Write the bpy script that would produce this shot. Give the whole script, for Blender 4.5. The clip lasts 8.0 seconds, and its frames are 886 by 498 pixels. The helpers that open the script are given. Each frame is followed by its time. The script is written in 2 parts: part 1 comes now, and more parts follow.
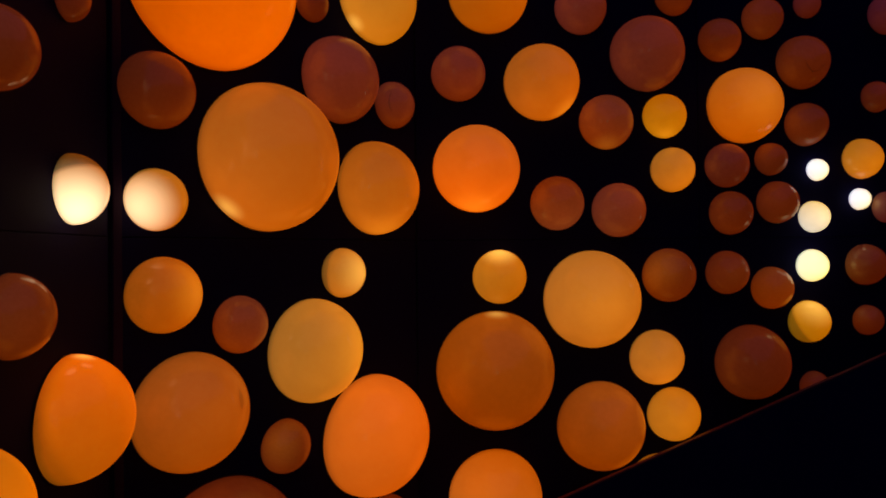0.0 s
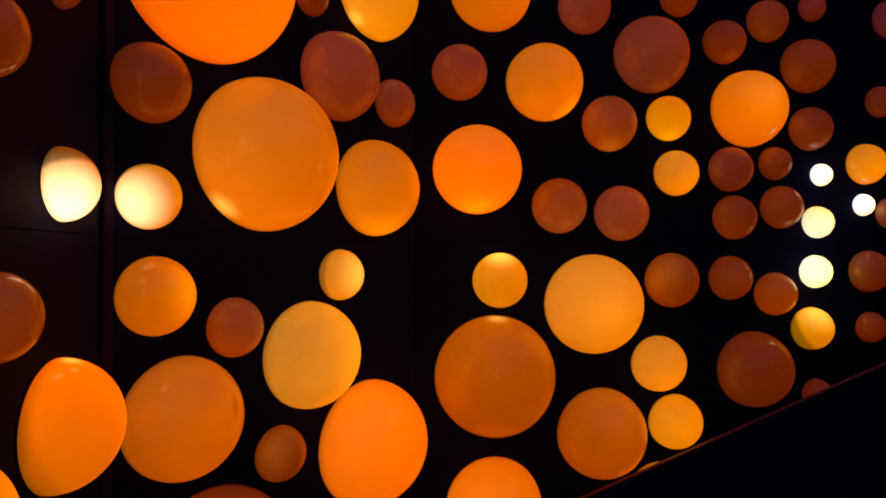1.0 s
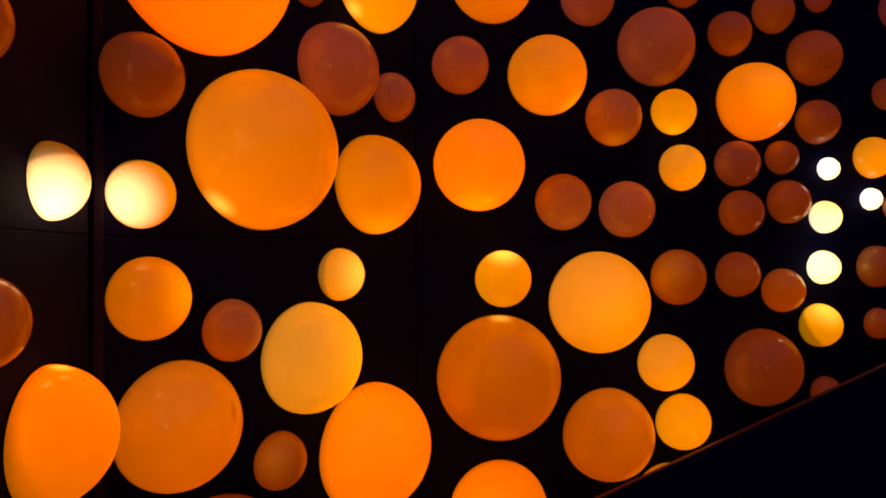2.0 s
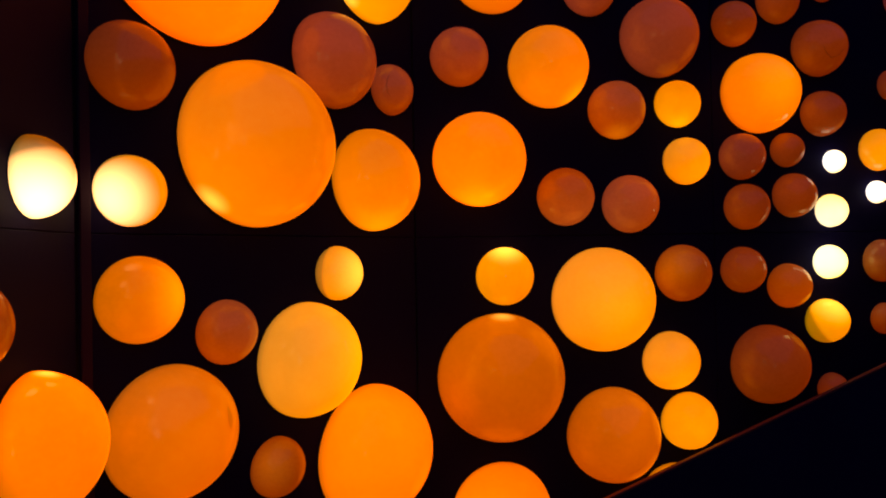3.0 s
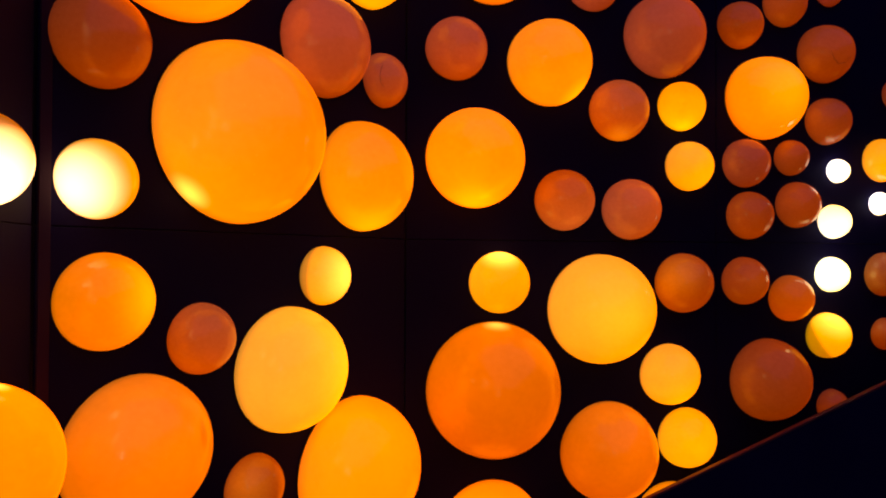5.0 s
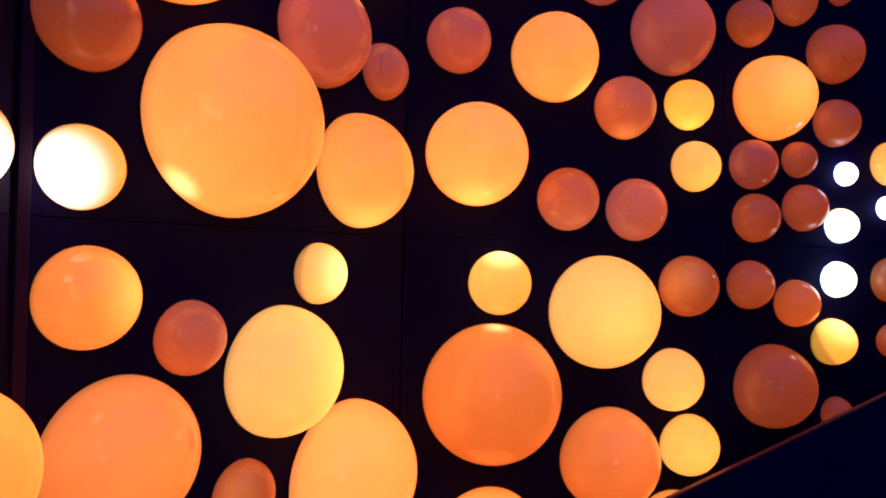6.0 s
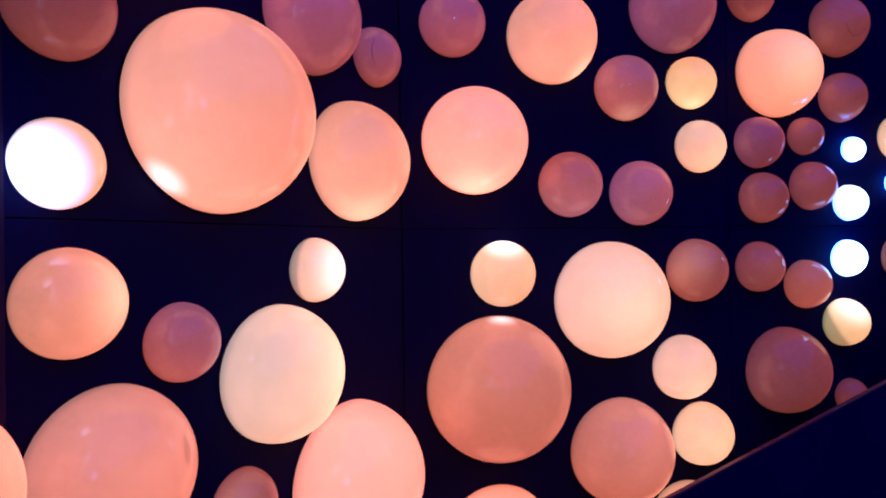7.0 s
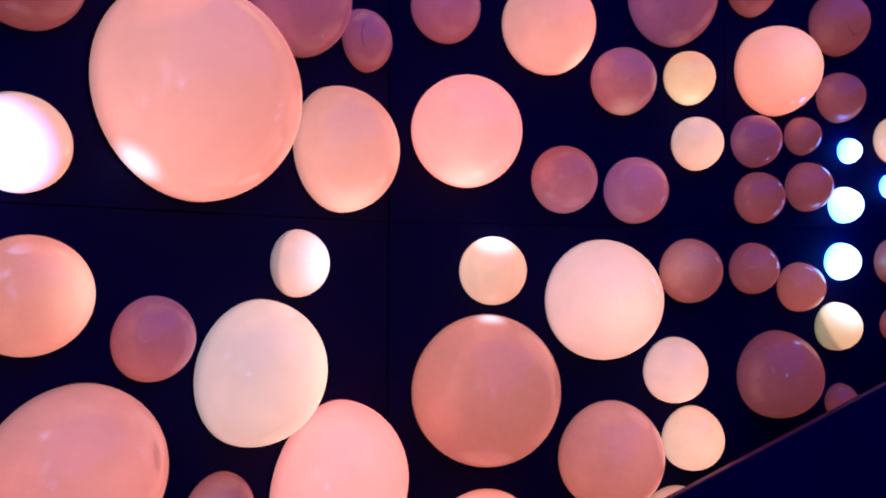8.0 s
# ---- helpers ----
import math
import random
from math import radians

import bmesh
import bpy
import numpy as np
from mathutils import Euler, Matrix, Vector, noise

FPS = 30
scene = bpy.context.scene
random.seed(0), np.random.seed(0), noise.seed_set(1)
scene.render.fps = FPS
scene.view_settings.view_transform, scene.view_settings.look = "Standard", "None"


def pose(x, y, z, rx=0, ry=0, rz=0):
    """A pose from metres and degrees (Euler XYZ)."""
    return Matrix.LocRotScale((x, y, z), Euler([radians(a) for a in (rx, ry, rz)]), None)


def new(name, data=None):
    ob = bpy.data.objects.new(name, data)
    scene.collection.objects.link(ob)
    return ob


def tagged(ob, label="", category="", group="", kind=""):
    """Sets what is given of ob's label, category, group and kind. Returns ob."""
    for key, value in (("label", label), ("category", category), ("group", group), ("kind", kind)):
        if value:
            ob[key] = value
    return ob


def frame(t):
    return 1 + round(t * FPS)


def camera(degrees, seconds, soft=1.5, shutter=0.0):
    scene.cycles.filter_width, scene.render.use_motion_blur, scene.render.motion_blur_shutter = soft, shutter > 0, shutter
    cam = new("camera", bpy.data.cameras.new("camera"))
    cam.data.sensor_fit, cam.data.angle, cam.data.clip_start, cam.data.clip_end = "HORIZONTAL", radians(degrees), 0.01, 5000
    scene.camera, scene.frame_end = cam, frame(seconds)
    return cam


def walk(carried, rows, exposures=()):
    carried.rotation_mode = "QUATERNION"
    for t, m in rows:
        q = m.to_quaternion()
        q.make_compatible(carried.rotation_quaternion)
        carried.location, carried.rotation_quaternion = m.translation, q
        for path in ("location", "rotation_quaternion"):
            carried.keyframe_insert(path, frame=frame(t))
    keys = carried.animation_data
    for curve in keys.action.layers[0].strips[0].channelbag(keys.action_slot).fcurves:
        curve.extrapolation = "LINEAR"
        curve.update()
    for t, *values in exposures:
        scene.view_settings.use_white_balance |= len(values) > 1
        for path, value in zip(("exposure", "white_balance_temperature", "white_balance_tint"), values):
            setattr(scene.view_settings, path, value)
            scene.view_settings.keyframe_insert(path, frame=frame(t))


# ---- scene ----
# The eye starts on an upper landing; z = 0 is the floor below it.
EYE = 2.89
cam = camera(65.8, 8.0, soft=1.9)
ROWS = [
    (0.0, -0.000, -0.000, -0.000, -0.00, 0.55, 0.66),
    (0.5, -0.043, 0.057, -0.001, -0.54, 0.66, 0.42),
    (1.0, -0.083, 0.117, -0.005, -1.04, 0.82, 0.13),
    (1.5, -0.125, 0.185, -0.006, -1.49, 0.80, 0.30),
    (3.0, -0.216, 0.384, -0.010, -2.64, 0.52, 1.03),
    (3.5, -0.246, 0.450, -0.011, -3.12, 0.52, 1.13),
    (4.0, -0.278, 0.523, -0.007, -3.71, 0.60, 0.86),
    (4.5, -0.308, 0.595, -0.006, -4.42, 0.74, 0.40),
    (6.0, -0.383, 0.817, -0.011, -6.04, 0.75, -1.10),
    (6.5, -0.397, 0.893, -0.021, -6.23, 0.45, 0.36),
    (7.0, -0.412, 0.976, -0.030, -6.67, 0.33, 0.91),
    (7.5, -0.426, 1.056, -0.037, -7.06, 0.08, 0.64),
    (8.0, -0.452, 1.146, -0.019, -8.55, -0.25, -0.30),
]
walk(
    cam,
    [(t, pose(x, y, EYE + z, 90 + pitch, roll, yaw)) for t, x, y, z, yaw, pitch, roll in ROWS],
    exposures=[
        (0.0, -1.30, 6900, 11),
        (0.6, -0.96, 7700, 11),
        (1.5, -0.58, 9000, 10),
        (3.0, -0.28, 10000, 10),
        (3.5, 0.0, 10000, 10),
        (4.7, 0.12, 9800, 10),
        (5.8, 0.62, 5600, 24),
        (6.5, 0.46, 3500, 26),
        (7.0, 0.40, 3050, 28),
        (8.0, 0.30, 2900, 28),
    ],
)

# ---- light: blue dusk over the open court behind the viewer ----
world = bpy.data.worlds.new("dusk")
scene.world = world
world.use_nodes = True
back = world.node_tree.nodes["Background"]
back.inputs["Color"].default_value = (0.12, 0.14, 1.0, 1)
back.inputs["Strength"].default_value = 0.15


# ---- materials ----
def material(name):
    m = bpy.data.materials.new(name)
    m.use_nodes = True
    return m, m.node_tree.nodes, m.node_tree.links, m.node_tree.nodes["Principled BSDF"]


def plain(name, dark, light, rough, scale=6.0, metal=0.0, bump=0.05, gloss=0.5):
    """A surface that varies between two colours at two scales, with fine relief."""
    m, n, l, b = material(name)
    co = n.new("ShaderNodeTexCoord")
    big, fine = n.new("ShaderNodeTexNoise"), n.new("ShaderNodeTexNoise")
    big.inputs["Scale"].default_value, fine.inputs["Scale"].default_value = scale * 0.3, scale * 25
    big.inputs["Detail"].default_value, fine.inputs["Detail"].default_value = 6, 4
    add = n.new("ShaderNodeMath")
    add.operation, add.inputs[1].default_value = "MULTIPLY_ADD", 0.35
    mix = n.new("ShaderNodeMix")
    mix.data_type = "RGBA"
    mix.inputs["A"].default_value, mix.inputs["B"].default_value = (*dark, 1), (*light, 1)
    l.new(co.outputs["Object"], big.inputs["Vector"])
    l.new(co.outputs["Object"], fine.inputs["Vector"])
    l.new(fine.outputs["Fac"], add.inputs[0])
    l.new(big.outputs["Fac"], add.inputs[2])
    l.new(add.outputs[0], mix.inputs["Factor"])
    l.new(mix.outputs["Result"], b.inputs["Base Color"])
    rr = n.new("ShaderNodeMapRange")
    rr.inputs["To Min"].default_value, rr.inputs["To Max"].default_value = rough * 0.8, rough * 1.2
    l.new(big.outputs["Fac"], rr.inputs["Value"])
    l.new(rr.outputs["Result"], b.inputs["Roughness"])
    b.inputs["Metallic"].default_value = metal
    b.inputs["Specular IOR Level"].default_value = gloss
    bu = n.new("ShaderNodeBump")
    bu.inputs["Strength"].default_value, bu.inputs["Distance"].default_value = bump, 0.002
    l.new(fine.outputs["Fac"], bu.inputs["Height"])
    l.new(bu.outputs["Normal"], b.inputs["Normal"])
    return m


def opal():
    """Glossy opal acrylic. Each lamp's own glow, its hue and the side on which its bulb sits are read from the shade."""
    m, n, l, b = material("opal_acrylic")
    co = n.new("ShaderNodeTexCoord")

    def prop(name):
        a = n.new("ShaderNodeAttribute")
        a.attribute_type, a.attribute_name = "OBJECT", name
        return a

    def math_node(op, a, c=None, d=None):
        k = n.new("ShaderNodeMath")
        k.operation = op
        for i, v in enumerate((a, c, d)):
            if v is None:
                continue
            if isinstance(v, (int, float)):
                k.inputs[i].default_value = v
            else:
                l.new(v, k.inputs[i])
        return k.outputs[0]

    glow, bulb, gain, spread, seed = prop("glow"), prop("bulb"), prop("gain"), prop("spread"), prop("seed")
    inner_shadow, shadow_depth, flare, holder_shadow = prop("inner_shadow"), prop("shadow_depth"), prop("flare"), prop("holder_shadow")
    drift, wash = prop("drift"), prop("wash")
    # nearness on the shade to an unmodelled bulb; its bright patch is painted glow
    sub = n.new("ShaderNodeVectorMath")
    sub.operation = "DISTANCE"
    l.new(co.outputs["Object"], sub.inputs[0])
    l.new(bulb.outputs["Vector"], sub.inputs[1])
    near = n.new("ShaderNodeMapRange")
    near.interpolation_type = "SMOOTHSTEP"
    near.inputs["From Min"].default_value, near.inputs["From Max"].default_value = 1.0, 0.0
    l.new(math_node("DIVIDE", sub.outputs["Value"], spread.outputs["Fac"]), near.inputs["Value"])
    wide = n.new("ShaderNodeMapRange")
    wide.inputs["From Min"].default_value, wide.inputs["From Max"].default_value = 1.9, 0.2
    wide.inputs["To Min"].default_value, wide.inputs["To Max"].default_value = 0.70, 1.16
    l.new(sub.outputs["Value"], wide.inputs["Value"])
    # uneven thickness and cloudiness of the moulded shade
    shift = n.new("ShaderNodeVectorMath")
    shift.operation = "ADD"
    l.new(co.outputs["Object"], shift.inputs[0])
    l.new(seed.outputs["Vector"], shift.inputs[1])
    cloud = n.new("ShaderNodeTexNoise")
    cloud.inputs["Scale"].default_value, cloud.inputs["Detail"].default_value = 1.6, 3
    l.new(shift.outputs["Vector"], cloud.inputs["Vector"])
    cloudy = n.new("ShaderNodeMapRange")
    cloudy.inputs["From Min"].default_value, cloudy.inputs["From Max"].default_value = 0.3, 0.7
    cloudy.inputs["To Min"].default_value, cloudy.inputs["To Max"].default_value = 0.93, 1.05
    l.new(cloud.outputs["Fac"], cloudy.inputs["Value"])
    # a shadow inside some lamps, painted into the glow as an edged dimmer part
    dot = n.new("ShaderNodeVectorMath")
    dot.operation = "DOT_PRODUCT"
    l.new(co.outputs["Object"], dot.inputs[0])
    l.new(inner_shadow.outputs["Vector"], dot.inputs[1])
    step = n.new("ShaderNodeMapRange")
    step.interpolation_type = "SMOOTHSTEP"
    step.inputs["From Min"].default_value, step.inputs["From Max"].default_value = 0.0, 0.24
    l.new(dot.outputs["Value"], step.inputs["Value"])
    behind = math_node("MULTIPLY_ADD", step.outputs["Result"], math_node("MULTIPLY", shadow_depth.outputs["Fac"], -1.0), 1.0)
    # shading at the edge, painted as a dimmer glow towards the foot
    axis = n.new("ShaderNodeSeparateXYZ")
    l.new(co.outputs["Object"], axis.inputs[0])
    foot = n.new("ShaderNodeMapRange")
    foot.interpolation_type = "SMOOTHSTEP"
    foot.inputs["From Max"].default_value, foot.inputs["To Min"].default_value = 0.22, 0.62
    l.new(axis.outputs["Z"], foot.inputs["Value"])
    behind = math_node("MULTIPLY", behind, foot.outputs["Result"])
    # bulb holder's shadow painted into one shade's glow, taller than wide and ragged
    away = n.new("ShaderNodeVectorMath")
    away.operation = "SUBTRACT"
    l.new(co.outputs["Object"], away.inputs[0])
    l.new(holder_shadow.outputs["Vector"], away.inputs[1])
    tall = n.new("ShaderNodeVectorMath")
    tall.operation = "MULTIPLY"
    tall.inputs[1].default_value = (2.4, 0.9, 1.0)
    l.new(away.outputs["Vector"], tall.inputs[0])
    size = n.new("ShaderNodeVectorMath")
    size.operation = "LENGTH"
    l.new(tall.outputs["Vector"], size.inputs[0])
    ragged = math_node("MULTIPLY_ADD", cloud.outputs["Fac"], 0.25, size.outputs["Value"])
    holder_dim = n.new("ShaderNodeMapRange")
    holder_dim.interpolation_type = "SMOOTHSTEP"
    holder_dim.inputs["From Min"].default_value, holder_dim.inputs["From Max"].default_value = 0.24, 0.36
    holder_dim.inputs["To Min"].default_value = 0.68
    l.new(ragged, holder_dim.inputs["Value"])
    behind = math_node("MULTIPLY", behind, holder_dim.outputs["Result"])
    level = math_node("MULTIPLY", math_node("MULTIPLY", wide.outputs["Result"], behind), cloudy.outputs["Result"])
    body = n.new("ShaderNodeVectorMath")
    body.operation = "SCALE"
    l.new(glow.outputs["Vector"], body.inputs[0])
    l.new(level, body.inputs["Scale"])
    # two lamps of unlike hue behind one shade: the colour drifts across it
    across = n.new("ShaderNodeVectorMath")
    across.operation = "DOT_PRODUCT"
    l.new(co.outputs["Object"], across.inputs[0])
    l.new(drift.outputs["Vector"], across.inputs[1])
    swing = n.new("ShaderNodeVectorMath")
    swing.operation = "SCALE"
    l.new(wash.outputs["Vector"], swing.inputs[0])
    l.new(across.outputs["Value"], swing.inputs["Scale"])
    mixed = n.new("ShaderNodeVectorMath")
    mixed.operation = "ADD"
    l.new(body.outputs["Vector"], mixed.inputs[0])
    l.new(swing.outputs["Vector"], mixed.inputs[1])
    above = n.new("ShaderNodeVectorMath")
    above.operation = "MAXIMUM"
    l.new(mixed.outputs["Vector"], above.inputs[0])
    hot = n.new("ShaderNodeVectorMath")
    hot.operation = "SCALE"
    l.new(flare.outputs["Vector"], hot.inputs[0])
    l.new(math_node("MULTIPLY", math_node("MULTIPLY", near.outputs["Result"], gain.outputs["Fac"]), behind), hot.inputs["Scale"])
    both = n.new("ShaderNodeVectorMath")
    both.operation = "ADD"
    l.new(above.outputs["Vector"], both.inputs[0])
    l.new(hot.outputs["Vector"], both.inputs[1])
    l.new(both.outputs["Vector"], b.inputs["Emission Color"])
    b.inputs["Emission Strength"].default_value = 1.0
    # dust and faint scratches
    dust = n.new("ShaderNodeTexNoise")
    dust.inputs["Scale"].default_value, dust.inputs["Detail"].default_value = 9.0, 8
    l.new(shift.outputs["Vector"], dust.inputs["Vector"])
    tint = n.new("ShaderNodeMix")
    tint.data_type = "RGBA"
    tint.inputs["A"].default_value, tint.inputs["B"].default_value = (0.23, 0.13, 0.075, 1), (0.33, 0.20, 0.12, 1)
    speck = n.new("ShaderNodeTexVoronoi")
    speck.inputs["Scale"].default_value = 7.0
    l.new(shift.outputs["Vector"], speck.inputs["Vector"])
    spots = n.new("ShaderNodeMapRange")
    spots.inputs["From Min"].default_value, spots.inputs["From Max"].default_value = 0.10, 0.04
    l.new(speck.outputs["Distance"], spots.inputs["Value"])
    l.new(math_node("MULTIPLY_ADD", spots.outputs["Result"], 0.9, dust.outputs["Fac"]), tint.inputs["Factor"])
    l.new(tint.outputs["Result"], b.inputs["Base Color"])
    rough = n.new("ShaderNodeMapRange")
    rough.inputs["To Min"].default_value, rough.inputs["To Max"].default_value = 0.10, 0.24
    l.new(dust.outputs["Fac"], rough.inputs["Value"])
    l.new(rough.outputs["Result"], b.inputs["Roughness"])
    bump = n.new("ShaderNodeBump")
    bump.inputs["Strength"].default_value, bump.inputs["Distance"].default_value = 0.05, 0.004
    l.new(cloud.outputs["Fac"], bump.inputs["Height"])
    l.new(bump.outputs["Normal"], b.inputs["Normal"])
    return m


OPAL = opal()
NAVY = plain("navy_lacquered_panel", (0.0024, 0.0016, 0.036), (0.0046, 0.0030, 0.056), 0.7, gloss=0.1)
CORE = plain("black_backing", (0.004, 0.004, 0.006), (0.008, 0.008, 0.012), 0.8)
RIM = plain("black_anodised_rim", (0.004, 0.004, 0.005), (0.008, 0.007, 0.009), 0.6, gloss=0.2)
PLASTER = plain("dark_plaster", (0.02, 0.02, 0.03), (0.035, 0.035, 0.05), 0.8, 3.0)
CONCRETE = plain("dark_floor_concrete", (0.03, 0.03, 0.035), (0.06, 0.06, 0.065), 0.6, 3.0)
BALUSTRADE = plain("dark_blue_balustrade_paint", (0.004, 0.003, 0.060), (0.008, 0.006, 0.095), 0.6, gloss=0.12)
BRONZE = plain("reddish_brown_rail_paint", (0.10, 0.034, 0.045), (0.16, 0.055, 0.070), 0.45, gloss=0.3)
TRIM = plain("dark_plum_trim_paint", (0.016, 0.006, 0.030), (0.026, 0.009, 0.045), 0.6, gloss=0.2)
FINE_LINE = plain("brown_fine_line", (0.10, 0.045, 0.025), (0.16, 0.07, 0.04), 0.7)
GREY = plain("grey_lamp_housing", (0.25, 0.25, 0.26), (0.33, 0.33, 0.34), 0.4, metal=0.5)


# ---- mesh helpers ----
def part(name, bm, mat, parent=None, label="", smooth=False):
    me = bpy.data.meshes.new(name)
    bm.normal_update()
    bm.to_mesh(me)
    bm.free()
    me.materials.append(mat)
    if smooth:
        me.shade_smooth()
    ob = new(name, me)
    ob.parent = parent
    return tagged(ob, label)


def box(x0, x1, y0, y1, z0, z1, bevel=0.0, bm=None):
    bm = bm or bmesh.new()
    got = bmesh.ops.create_cube(bm, size=1)["verts"]
    for v in got:
        v.co = Vector((x0 + (v.co.x + 0.5) * (x1 - x0), y0 + (v.co.y + 0.5) * (y1 - y0), z0 + (v.co.z + 0.5) * (z1 - z0)))
    if bevel:
        bmesh.ops.bevel(bm, geom=list({e for v in got for e in v.link_edges}), offset=bevel, segments=2, affect="EDGES", profile=0.5)
    return bm


def lathe(profile, steps, closed):
    """Turns a profile of (radius, height) round z."""
    bm = bmesh.new()
    rings = []
    for r, h in profile:
        if r < 1e-6:
            rings.append([bm.verts.new((0, 0, h))])
        else:
            rings.append([bm.verts.new((r * math.cos(a), r * math.sin(a), h)) for a in (2 * math.pi * i / steps for i in range(steps))])
    pairs = list(zip(rings, rings[1:])) + ([(rings[-1], rings[0])] if closed else [])
    for a, c in pairs:
        for i in range(steps):
            j = (i + 1) % steps
            if len(c) == 1:
                bm.faces.new((a[i], a[j], c[0]))
            elif len(a) == 1:
                bm.faces.new((a[0], c[j], c[i]))
            else:
                bm.faces.new((a[i], a[j], c[j], c[i]))
    bmesh.ops.recalc_face_normals(bm, faces=bm.faces)
    return bm


# ---- the faceted wall ----
# Each facet: the angle of its run, its distance from the first eye's plumb line, the run's start and end, and its vertical joints.
JOINT = 3.0
FACETS = {
    "left": (90.5, 1.599, -6.0, 3.345, (1.22,)),
    "corner": (47.0, 3.481, 1.345, 3.452, ()),
    "main": (6.0, 4.900, 0.327, 7.6, (2.45, 4.57)),
}
TOP = 6.2


def facet_pose(name):
    """x along the run, y up the wall, z out of it into the room."""
    angle, far, *_ = FACETS[name]
    a = radians(angle)
    out = Vector((math.sin(a), -math.cos(a), 0))
    run = Vector((math.cos(a), math.sin(a), 0))
    m = Matrix((run, Vector((0, 0, 1)), out)).transposed().to_4x4()
    m.translation = -out * far
    return m


for name, (angle, far, u0, u1, joints) in FACETS.items():
    m = facet_pose(name)
    wall = part("wall_" + name, box(u0 - 0.05, u1 + 0.05, 0, TOP, -0.22, -0.016), CORE)
    wall.matrix_world = m
    tagged(wall, "dark wall carrying navy lacquered panels", "wall", kind="structure")
    cuts = (u0, *joints, u1)
    for a, c in zip(cuts, cuts[1:]):
        for z0, z1 in ((0.0, JOINT), (JOINT, TOP)):
            part("panel", box(a + 0.002, c - 0.002, z0 + 0.002, z1 - 0.002, -0.016, 0.0, 0.003), NAVY, wall)

trim = part("trim", box(1.352, 1.396, 0.0, TOP, 0.0, 0.010, 0.003), TRIM)
trim.matrix_world = facet_pose("corner")
tagged(trim, "narrow dark plum upright strip where two wall facets meet", "trim", kind="structure")

# ---- the rest of the court, plain, open to the sky ----
floor = tagged(part("floor", box(-2.0, 8.2, -6.3, 6.4, -0.2, 0.0), CONCRETE), "dark concrete floor of the court", "floor", kind="structure")
landing = tagged(part("landing", box(-1.55, 5.0, -6.0, 1.75, EYE - 1.85, EYE - 1.62), CONCRETE), "dark concrete upper landing", "landing", kind="structure")
wall_right = tagged(part("wall_right", box(7.55, 7.8, -6.0, 5.9, 0, TOP), PLASTER), "dark plaster side wall", "wall", kind="structure")
wall_back = tagged(part("wall_back", box(-1.7, 7.8, -6.2, -6.0, 0, 4.6), PLASTER), "dark plaster back wall of the court", "wall", kind="structure")

# ---- strip lamp on the back wall, seen only as a highlight in the domes ----
TUBE, tn, tl, tb = material("cool_white_tube")
tb.inputs["Emission Color"].default_value = (1.0, 0.92, 0.72, 1)
tb.inputs["Emission Strength"].default_value = 20.0
strip = tagged(new("strip_lamp"), "upright cool-white strip lamp on dark plaster wall", "lamp")
strip.matrix_world = pose(-0.1, -6.0, EYE + 0.5)
part("housing", box(-0.08, 0.08, 0.0, 0.05, -0.7, 0.7, 0.01), GREY, strip)
part("diffuser", box(-0.04, 0.04, 0.05, 0.085, -0.62, 0.62, 0.012), TUBE, strip, "glowing white diffuser")

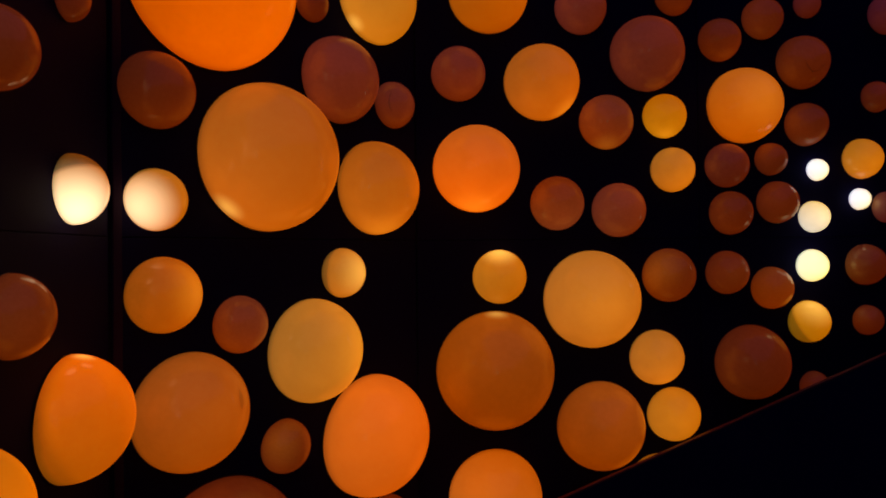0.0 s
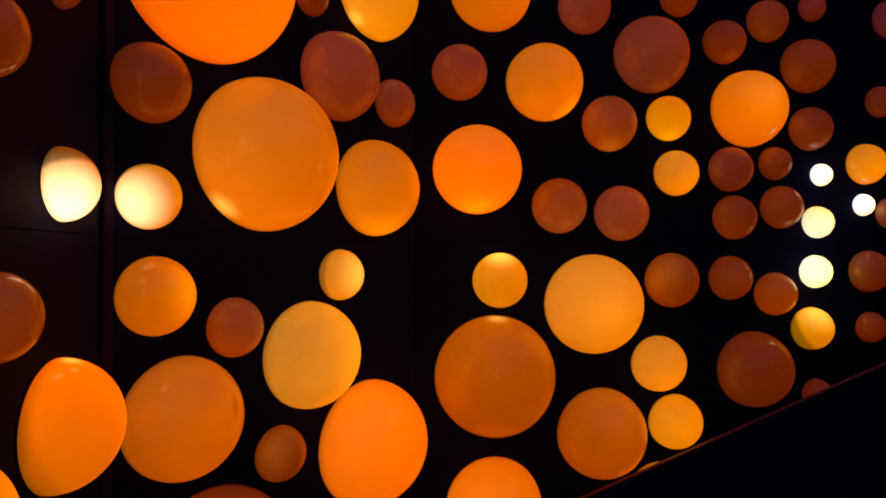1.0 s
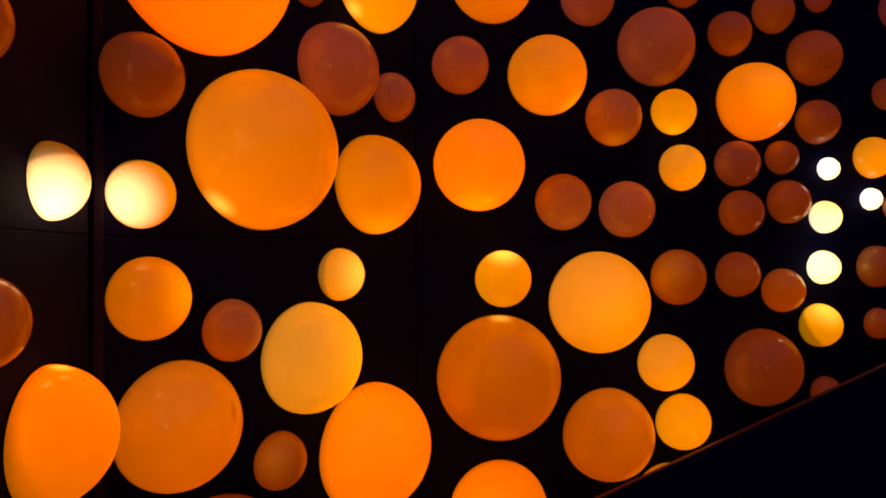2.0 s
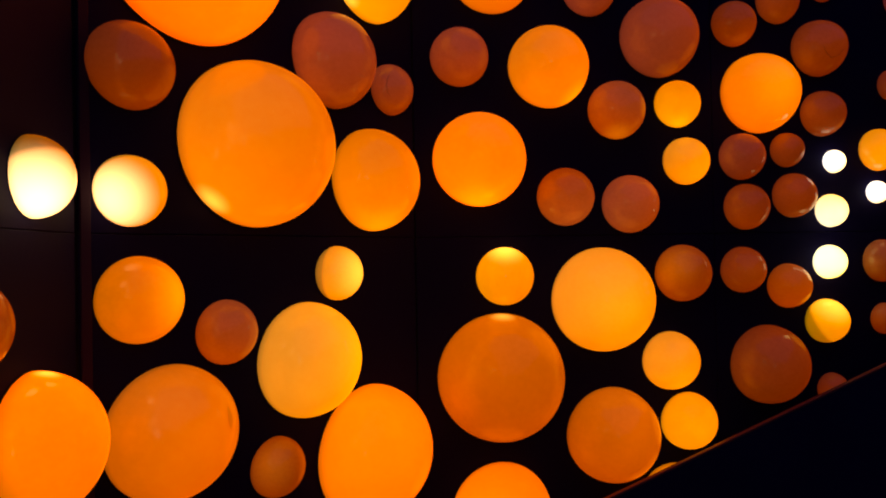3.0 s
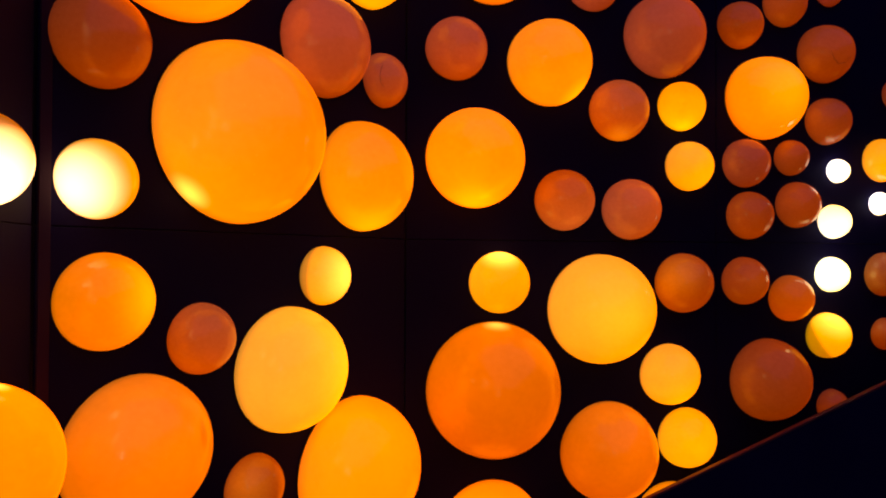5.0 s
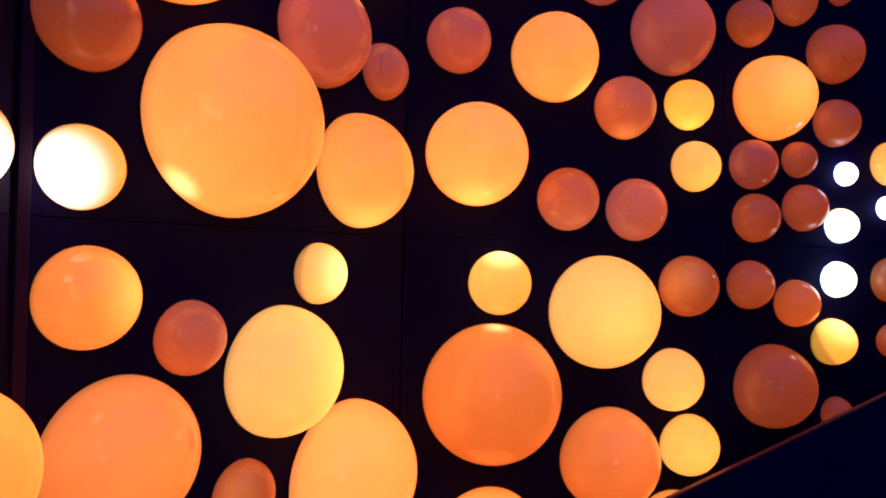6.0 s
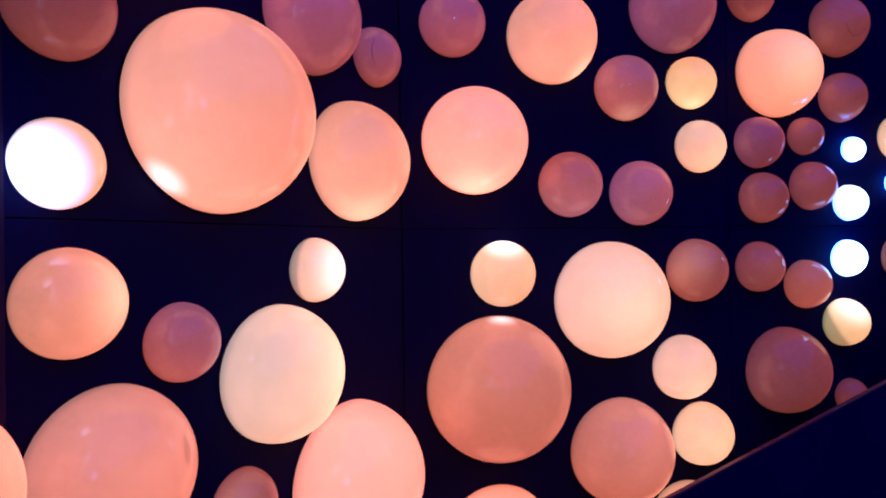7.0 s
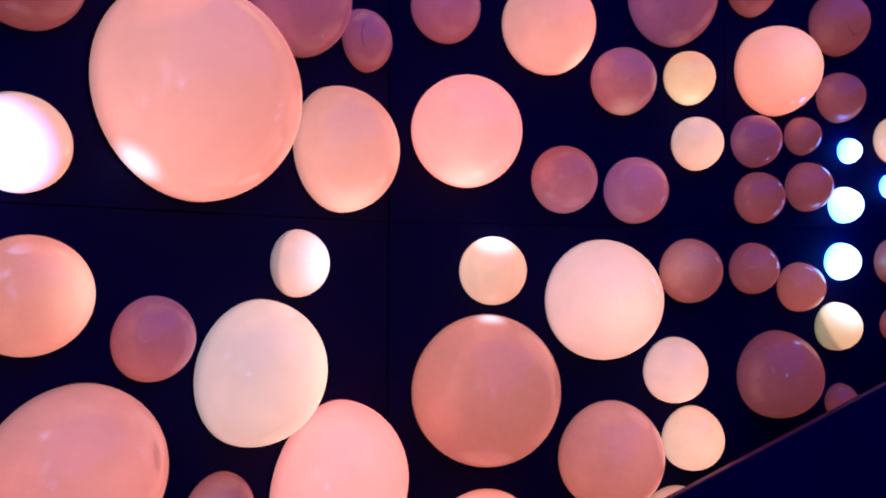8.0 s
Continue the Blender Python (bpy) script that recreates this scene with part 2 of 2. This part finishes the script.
# ---- dome lamps ----
# run along the facet, height from the first eye, radius, state, side on which the bulb sits, blue in its light
DOMES = [
    ("left", [
        (3.016, 0.310, 0.157, "hot", "deep", 0.012),
        (2.986, -0.686, 0.276, "deep", "fold", 0.0004),
        (2.575, -0.209, 0.163, "dim", "even", 0.0004),
        (2.488, 0.775, 0.157, "dusky", "even", 0.0004),
        (2.979, 1.141, 0.104, "dark", "even", 0.0004),
        (2.273, -0.857, 0.250, "blaze", "even", 0.0004),
    ]),
    # beside the viewer, seen only as soft round highlights on the other domes
    ("left", [
        (0.95, 0.55, 0.26, "glare", "mid", 0.6),
        (1.62, 0.10, 0.15, "glare", "mid", 0.6),
        (1.45, 1.25, 0.19, "glare", "mid", 0.6),
        (0.20, 1.30, 0.30, "glare", "mid", 0.6),
        (-0.55, 0.35, 0.22, "glare", "mid", 0.6),
    ]),
    ("corner", [
        (1.566, 0.304, 0.161, "hot", "left", 0.014),
        (1.574, 0.868, 0.198, "dusky", "even", 0.0004),
        (1.875, 1.511, 0.477, "deep", "even", 0.0004),
        (2.225, 0.582, 0.430, "amber", "low_left", 0.010),
        (2.752, 1.130, 0.275, "dim", "even", 0.01),
        (3.232, 1.044, 0.160, "dim", "cracked", 0.008),
        (3.059, 0.458, 0.313, "amber", "low", 0.007),
        (3.069, 1.733, 0.300, "yellow", "low_left", 0.02),
        (2.552, 1.574, 0.114, "dark", "even", 0.0004),
    ]),
    ("corner", [
        (1.601, -0.187, 0.198, "orange", "right", 0.0015),
        (2.039, -0.374, 0.162, "copper", "even", 0.008),
        (2.774, -0.103, 0.158, "gold", "shutter", 0.02),
        (2.538, -0.574, 0.318, "yellow", "right", 0.028),
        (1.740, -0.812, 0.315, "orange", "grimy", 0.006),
        (2.330, -1.117, 0.159, "dim", "side", 0.0004),
        (3.009, -1.184, 0.398, "deep", "even", 0.010),
        (1.924, -1.670, 0.462, "dusky", "even", 0.0004),
        (3.130, -1.815, 0.200, "dark", "even", 0.0004),
    ]),
    ("main", [
        (0.762, 0.624, 0.314, "deep", "low", 0.012),
        (0.639, 1.308, 0.196, "dim", "even", 0.012),
        (1.249, 1.253, 0.276, "amber", "low_right", 0.010),
        (0.863, 1.896, 0.289, "amber", "even", 0.004),
        (2.047, 1.477, 0.275, "dim", "even", 0.01),
        (1.549, 1.806, 0.191, "dim", "even", 0.014),
        (1.731, 0.969, 0.200, "copper", "low", 0.008),
        (2.179, 1.018, 0.163, "gold", "low", 0.002),
        (2.237, 0.619, 0.165, "gold", "even", 0.02),
        (1.356, 0.372, 0.197, "copper", "even", 0.006),
        (1.818, 0.321, 0.199, "copper", "even", 0.012),
        (2.266, 1.915, 0.142, "dusky", "even", 0.0004),
    ]),
    ("main", [
        (0.923, -0.158, 0.195, "gold", "top", 0.012),
        (0.881, -0.829, 0.424, "rust", "high", 0.0008),
        (1.602, -0.331, 0.355, "gold", "mid", 0.024),
        (2.195, -0.164, 0.198, "dim", "side", 0.0004),
        (2.092, -0.769, 0.201, "gold", "even", 0.022),
        (1.658, -1.256, 0.321, "rust", "even", 0.003),
        (2.216, -1.193, 0.197, "gold", "even", 0.012),
        (0.873, -1.735, 0.335, "amber", "even", 0.016),
        (2.104, -1.735, 0.253, "amber", "low_left", 0.003),
        (1.663, -1.970, 0.242, "dusky", "even", 0.0004),
    ]),
    ("main", [
        (2.797, 1.101, 0.281, "amber", "mid", 0.008),
        (2.617, 1.594, 0.159, "dusky", "even", 0.0004),
        (2.959, 1.764, 0.155, "dusky", "even", 0.0004),
        (3.273, 1.436, 0.200, "dusky", "crazed", 0.0004),
        (3.298, 0.965, 0.163, "dusky", "even", 0.0004),
        (2.660, 0.652, 0.165, "dusky", "even", 0.006),
        (3.014, 0.701, 0.123, "dusky", "even", 0.0004),
        (3.390, 0.621, 0.083, "white", "mid", 1.9),
        (3.325, 1.884, 0.103, "dark", "even", 0.008),
    ]),
    ("main", [
        (2.687, 0.296, 0.163, "dusky", "even", 0.0004),
        (3.059, 0.375, 0.159, "dusky", "even", 0.0004),
        (3.354, 0.263, 0.119, "cream", "mid", 0.9),
        (2.651, -0.150, 0.162, "dusky", "mid", 0.0004),
        (3.005, -0.271, 0.159, "copper", "even", 0.001),
        (3.332, -0.107, 0.122, "white", "mid", 1.2),
        (3.296, -0.532, 0.158, "yellow", "split", 0.004),
        (2.828, -0.824, 0.278, "dusky", "even", 0.0004),
        (3.336, -1.022, 0.113, "dark", "even", 0.0004),
        (2.814, -1.535, 0.155, "dark", "even", 0.0004),
    ]),
    ("main", [
        (3.752, 0.706, 0.153, "gold", "even", 0.01),
        (3.734, 0.397, 0.082, "white", "mid", 1.9),
        (3.769, -0.106, 0.156, "dark", "even", 0.0004),
        (3.780, -0.530, 0.115, "dark", "even", 0.0004),
        (3.882, 1.184, 0.118, "dark", "even", 0.0004),
        (3.980, 1.820, 0.150, "dark", "even", 0.016),
        (3.960, 0.335, 0.120, "dark", "even", 0.016),
    ]),
]
# glow of a shade (linear red and green) and gain of its bulb
STATES = {
    # lamps that are off, with a faint brown glow painted in
    "dark": (0.150, 0.0145, 0.0),
    "dusky": (0.200, 0.022, 0.05),
    "dim": (0.27, 0.033, 0.1),
    "copper": (0.37, 0.050, 0.3),
    "rust": (0.68, 0.112, 0.4),
    "orange": (0.90, 0.160, 0.5),
    "amber": (1.20, 0.240, 0.5),
    "gold": (1.25, 0.340, 0.4),
    "yellow": (1.30, 0.390, 0.4),
    "deep": (1.70, 0.265, 0.6),
    "blaze": (1.90, 0.380, 0.8),
    "hot": (1.30, 0.330, 1.8),
    "cream": (2.30, 1.700, 0.5),
    "white": (3.00, 2.500, 0.5),
    "glare": (1.80, 1.250, 0.3),
}
WORDS = {
    "dark": "very dim brown-glowing opal acrylic dome lamp",
    "dusky": "barely glowing brown opal dome lamp",
    "dim": "faintly glowing opal acrylic dome lamp",
    "copper": "copper-coloured glowing opal dome lamp",
    "rust": "rust-orange glowing opal dome lamp",
    "orange": "orange-glowing opal acrylic dome lamp",
    "amber": "amber-glowing opal acrylic dome lamp",
    "gold": "golden glowing opal acrylic dome lamp",
    "yellow": "yellow-amber glowing opal dome lamp",
    "deep": "strongly lit deep orange opal dome lamp",
    "blaze": "blazing orange opal acrylic dome lamp",
    "hot": "amber dome lamp with a white-hot side",
    "cream": "cream-white glowing opal dome lamp",
    "white": "white-glowing opal acrylic dome lamp",
    "glare": "brightly glaring pinkish-white opal dome lamp",
}
# where the bulb sits behind a shade of radius 1, how far its bright patch spreads, and how strong it is
SIDES = {
    "even": ((0.1, 0.2, 1.6), 1.0, 0.0),
    "mid": ((0.0, 0.0, 1.0), 1.0, 0.4),
    "low": ((-0.1, -0.90, 0.40), 0.70, 0.7),
    "deep": ((-0.55, -0.60, 0.45), 1.5, 1.9),
    "high": ((0.0, 0.97, 0.24), 0.26, 1.8),
    "left": ((-0.72, -0.30, 0.55), 1.35, 1.2),
    "shutter": ((0.3, 0.0, 0.95), 1.3, 2.0),
    "side": ((-0.6, 0.3, 0.7), 1.1, 1.0),
    "right": ((0.6, 0.1, 0.8), 1.1, 1.0),
    "low_left": ((-0.68, -0.73, 0.16), 0.29, 1.9),
    "low_right": ((0.55, -0.75, 0.35), 0.55, 0.8),
    "split": ((0.0, 0.75, 0.6), 1.2, 2.6),
    "top": ((-0.05, 0.90, 0.42), 0.80, 3.4),
}
# shadows painted into some lamps' glow: which way each faces, how much it dims
INNER_SHADOWS = {
    "deep": ((0.17, 0.87, -0.50), 0.65),
    "fold": ((-0.32, -0.33, -0.90), 0.25),
    "split": ((-0.565, -0.447, -0.70), 0.5),
    "shutter": ((-0.52, 0.05, -1.08), 0.45),
    "left": ((0.12, 0.75, -1.41), 0.4),
}
LIP = 0.02
profile = [(1.0, 0.0), (1.0, LIP)] + [(math.cos(a), LIP + math.sin(a)) for a in (math.pi / 2 * i / 20 for i in range(1, 21))]
profile[-1] = (0.0, 1.0 + LIP)
shade_first = part("shade", lathe(profile, 72, False), OPAL, smooth=True)
SHADE = shade_first.data
bpy.data.objects.remove(shade_first)
rim_first = part("rim", lathe([(1.0, 0.0), (1.012, 0.0), (1.012, 0.012), (1.008, 0.018), (1.0, 0.018)], 72, True), RIM, smooth=True)
RIM_MESH = rim_first.data
bpy.data.objects.remove(rim_first)


def hairline(points, deep):
    """A fine raised line over a shade of radius 1, through points given across and up."""
    bm = bmesh.new()
    path = []
    for (x0, y0), (x1, y1) in zip(points, points[1:]):
        for i in range(6):
            x, y = x0 + (x1 - x0) * i / 6, y0 + (y1 - y0) * i / 6
            path.append(Vector((x, y, (LIP + math.sqrt(max(0.0, 1 - x * x - y * y))) * deep)))
    rings = []
    for i, p in enumerate(path):
        ahead = (path[min(i + 1, len(path) - 1)] - path[max(i - 1, 0)]).normalized()
        out = p.normalized()
        side = ahead.cross(out).normalized()
        w = 0.010 * math.sin(math.pi * (i + 0.6) / (len(path) + 0.2)) + 0.004
        rings.append([bm.verts.new(p + side * w - out * 0.004), bm.verts.new(p + out * 0.006), bm.verts.new(p - side * w - out * 0.004)])
    for a, c in zip(rings, rings[1:]):
        for j in range(3):
            k = (j + 1) % 3
            bm.faces.new((a[j], c[j], c[k], a[k]))
    bm.faces.new(rings[0])
    bm.faces.new(rings[-1][::-1])
    bmesh.ops.recalc_face_normals(bm, faces=bm.faces)
    return bm


# domes crossed by a fine raised line: the points it runs through
FINE_LINES = {
    "cracked": [[(-0.62, 0.40), (-0.72, 0.20), (-0.76, -0.05), (-0.70, -0.30), (-0.58, -0.45)]],
    "crazed": [[(-0.45, -0.12), (-0.30, -0.40), (-0.10, -0.55), (0.15, -0.50), (0.35, -0.25)]],
}


def dome_lamp(m, r, deep, state, side, blue, rng):
    lamp = new("dome_lamp")
    lamp.matrix_world = m
    size = "large" if r > 0.29 else "mid-sized" if r > 0.18 else "small"
    tagged(lamp, size + " " + WORDS[state] + " on a navy panel", "dome lamp", "dome lamps on the wall")
    shade = new("shade", SHADE)
    shade.parent, shade.scale = lamp, (r, r, r * deep)
    red, green, gain = STATES[state]
    k = rng.uniform(0.96, 1.05)
    shade["glow"] = [red * k, green * k, blue]
    facing, dims = INNER_SHADOWS.get(side, ((0, 0, 0), 0.0))
    shade["inner_shadow"], shade["shadow_depth"] = [float(v) for v in facing], float(dims)
    bulb, spread, strong = SIDES["high" if side == "fold" else "even" if side in ("grimy", "cracked", "crazed") else side]
    if side == "even":
        bulb = (rng.uniform(-0.9, 0.9), rng.uniform(-0.9, 0.9), 1.1)
    shade["bulb"] = [float(v) for v in bulb]
    shade["spread"], shade["gain"] = float(spread), float(gain * strong)
    shade["flare"] = [1.0, 0.88, 0.55] if state in ("hot", "cream", "white", "glare") else [1.0, 0.70, 0.14] if strong > 1.5 else [1.0, 0.42, 0.03]
    turn = radians(rng.gauss(155, 45))
    shade["drift"] = [math.cos(turn), math.sin(turn), 0.0]
    shade["wash"] = [-0.10 * red, 0.06 * green, 0.5 * blue + 0.003]
    shade["holder_shadow"] = [0.52, 0.22, 0.82] if side == "grimy" else [9.0, 9.0, 9.0]
    shade["seed"] = [rng.uniform(-20, 20) for _ in range(3)]
    for line in FINE_LINES.get(side, ()):
        fine_line = part("fine_line", hairline(line, deep), FINE_LINE, lamp, "thin dark raised line")
        fine_line.scale = (r, r, r)
    rim = new("rim", RIM_MESH)
    rim.parent, rim.scale = lamp, (r, r, r)
    tagged(rim, "thin black mounting rim")
    return lamp


rng = random.Random(7)
for name, domes in DOMES:
    for u, v, r, state, side, blue in domes:
        dome_lamp(facet_pose(name) @ Matrix.Translation((u, EYE + v, 0.0)), r, 1.05 if name == "main" else 0.93, state, side, blue, rng)

# ---- stair balustrade running up along the main wall ----
OFF, SLOPE_U, SLOPE_Z = 0.26, (1.0, 4.6), (1.088, 2.465)
rail = tagged(new("stair_balustrade"), "solid dark blue stair balustrade with a thin reddish-brown rail", "balustrade")
rail.matrix_world = facet_pose("main") @ Matrix.Translation((0, 0, OFF))
bm = bmesh.new()
lo, hi = SLOPE_U
corners = [(lo, 0.0), (hi, 0.0), (hi, SLOPE_Z[1]), (lo, SLOPE_Z[0])]
front = [bm.verts.new((u, z, 0.03)) for u, z in corners]
rear = [bm.verts.new((u, z, 0.0)) for u, z in corners]
bm.faces.new(front)
bm.faces.new(rear[::-1])
for i in range(4):
    j = (i + 1) % 4
    bm.faces.new((front[j], front[i], rear[i], rear[j]))
part("solid_panel", bm, BALUSTRADE, rail)
length = math.hypot(hi - lo, SLOPE_Z[1] - SLOPE_Z[0])
cap = part("handrail", box(0, length, 0.0, 0.018, -0.003, 0.033, 0.005), BRONZE, rail, "thin dark reddish-brown rail")
cap.matrix_local = pose(lo, SLOPE_Z[0], 0, 0, 0, math.degrees(math.atan2(SLOPE_Z[1] - SLOPE_Z[0], hi - lo)))
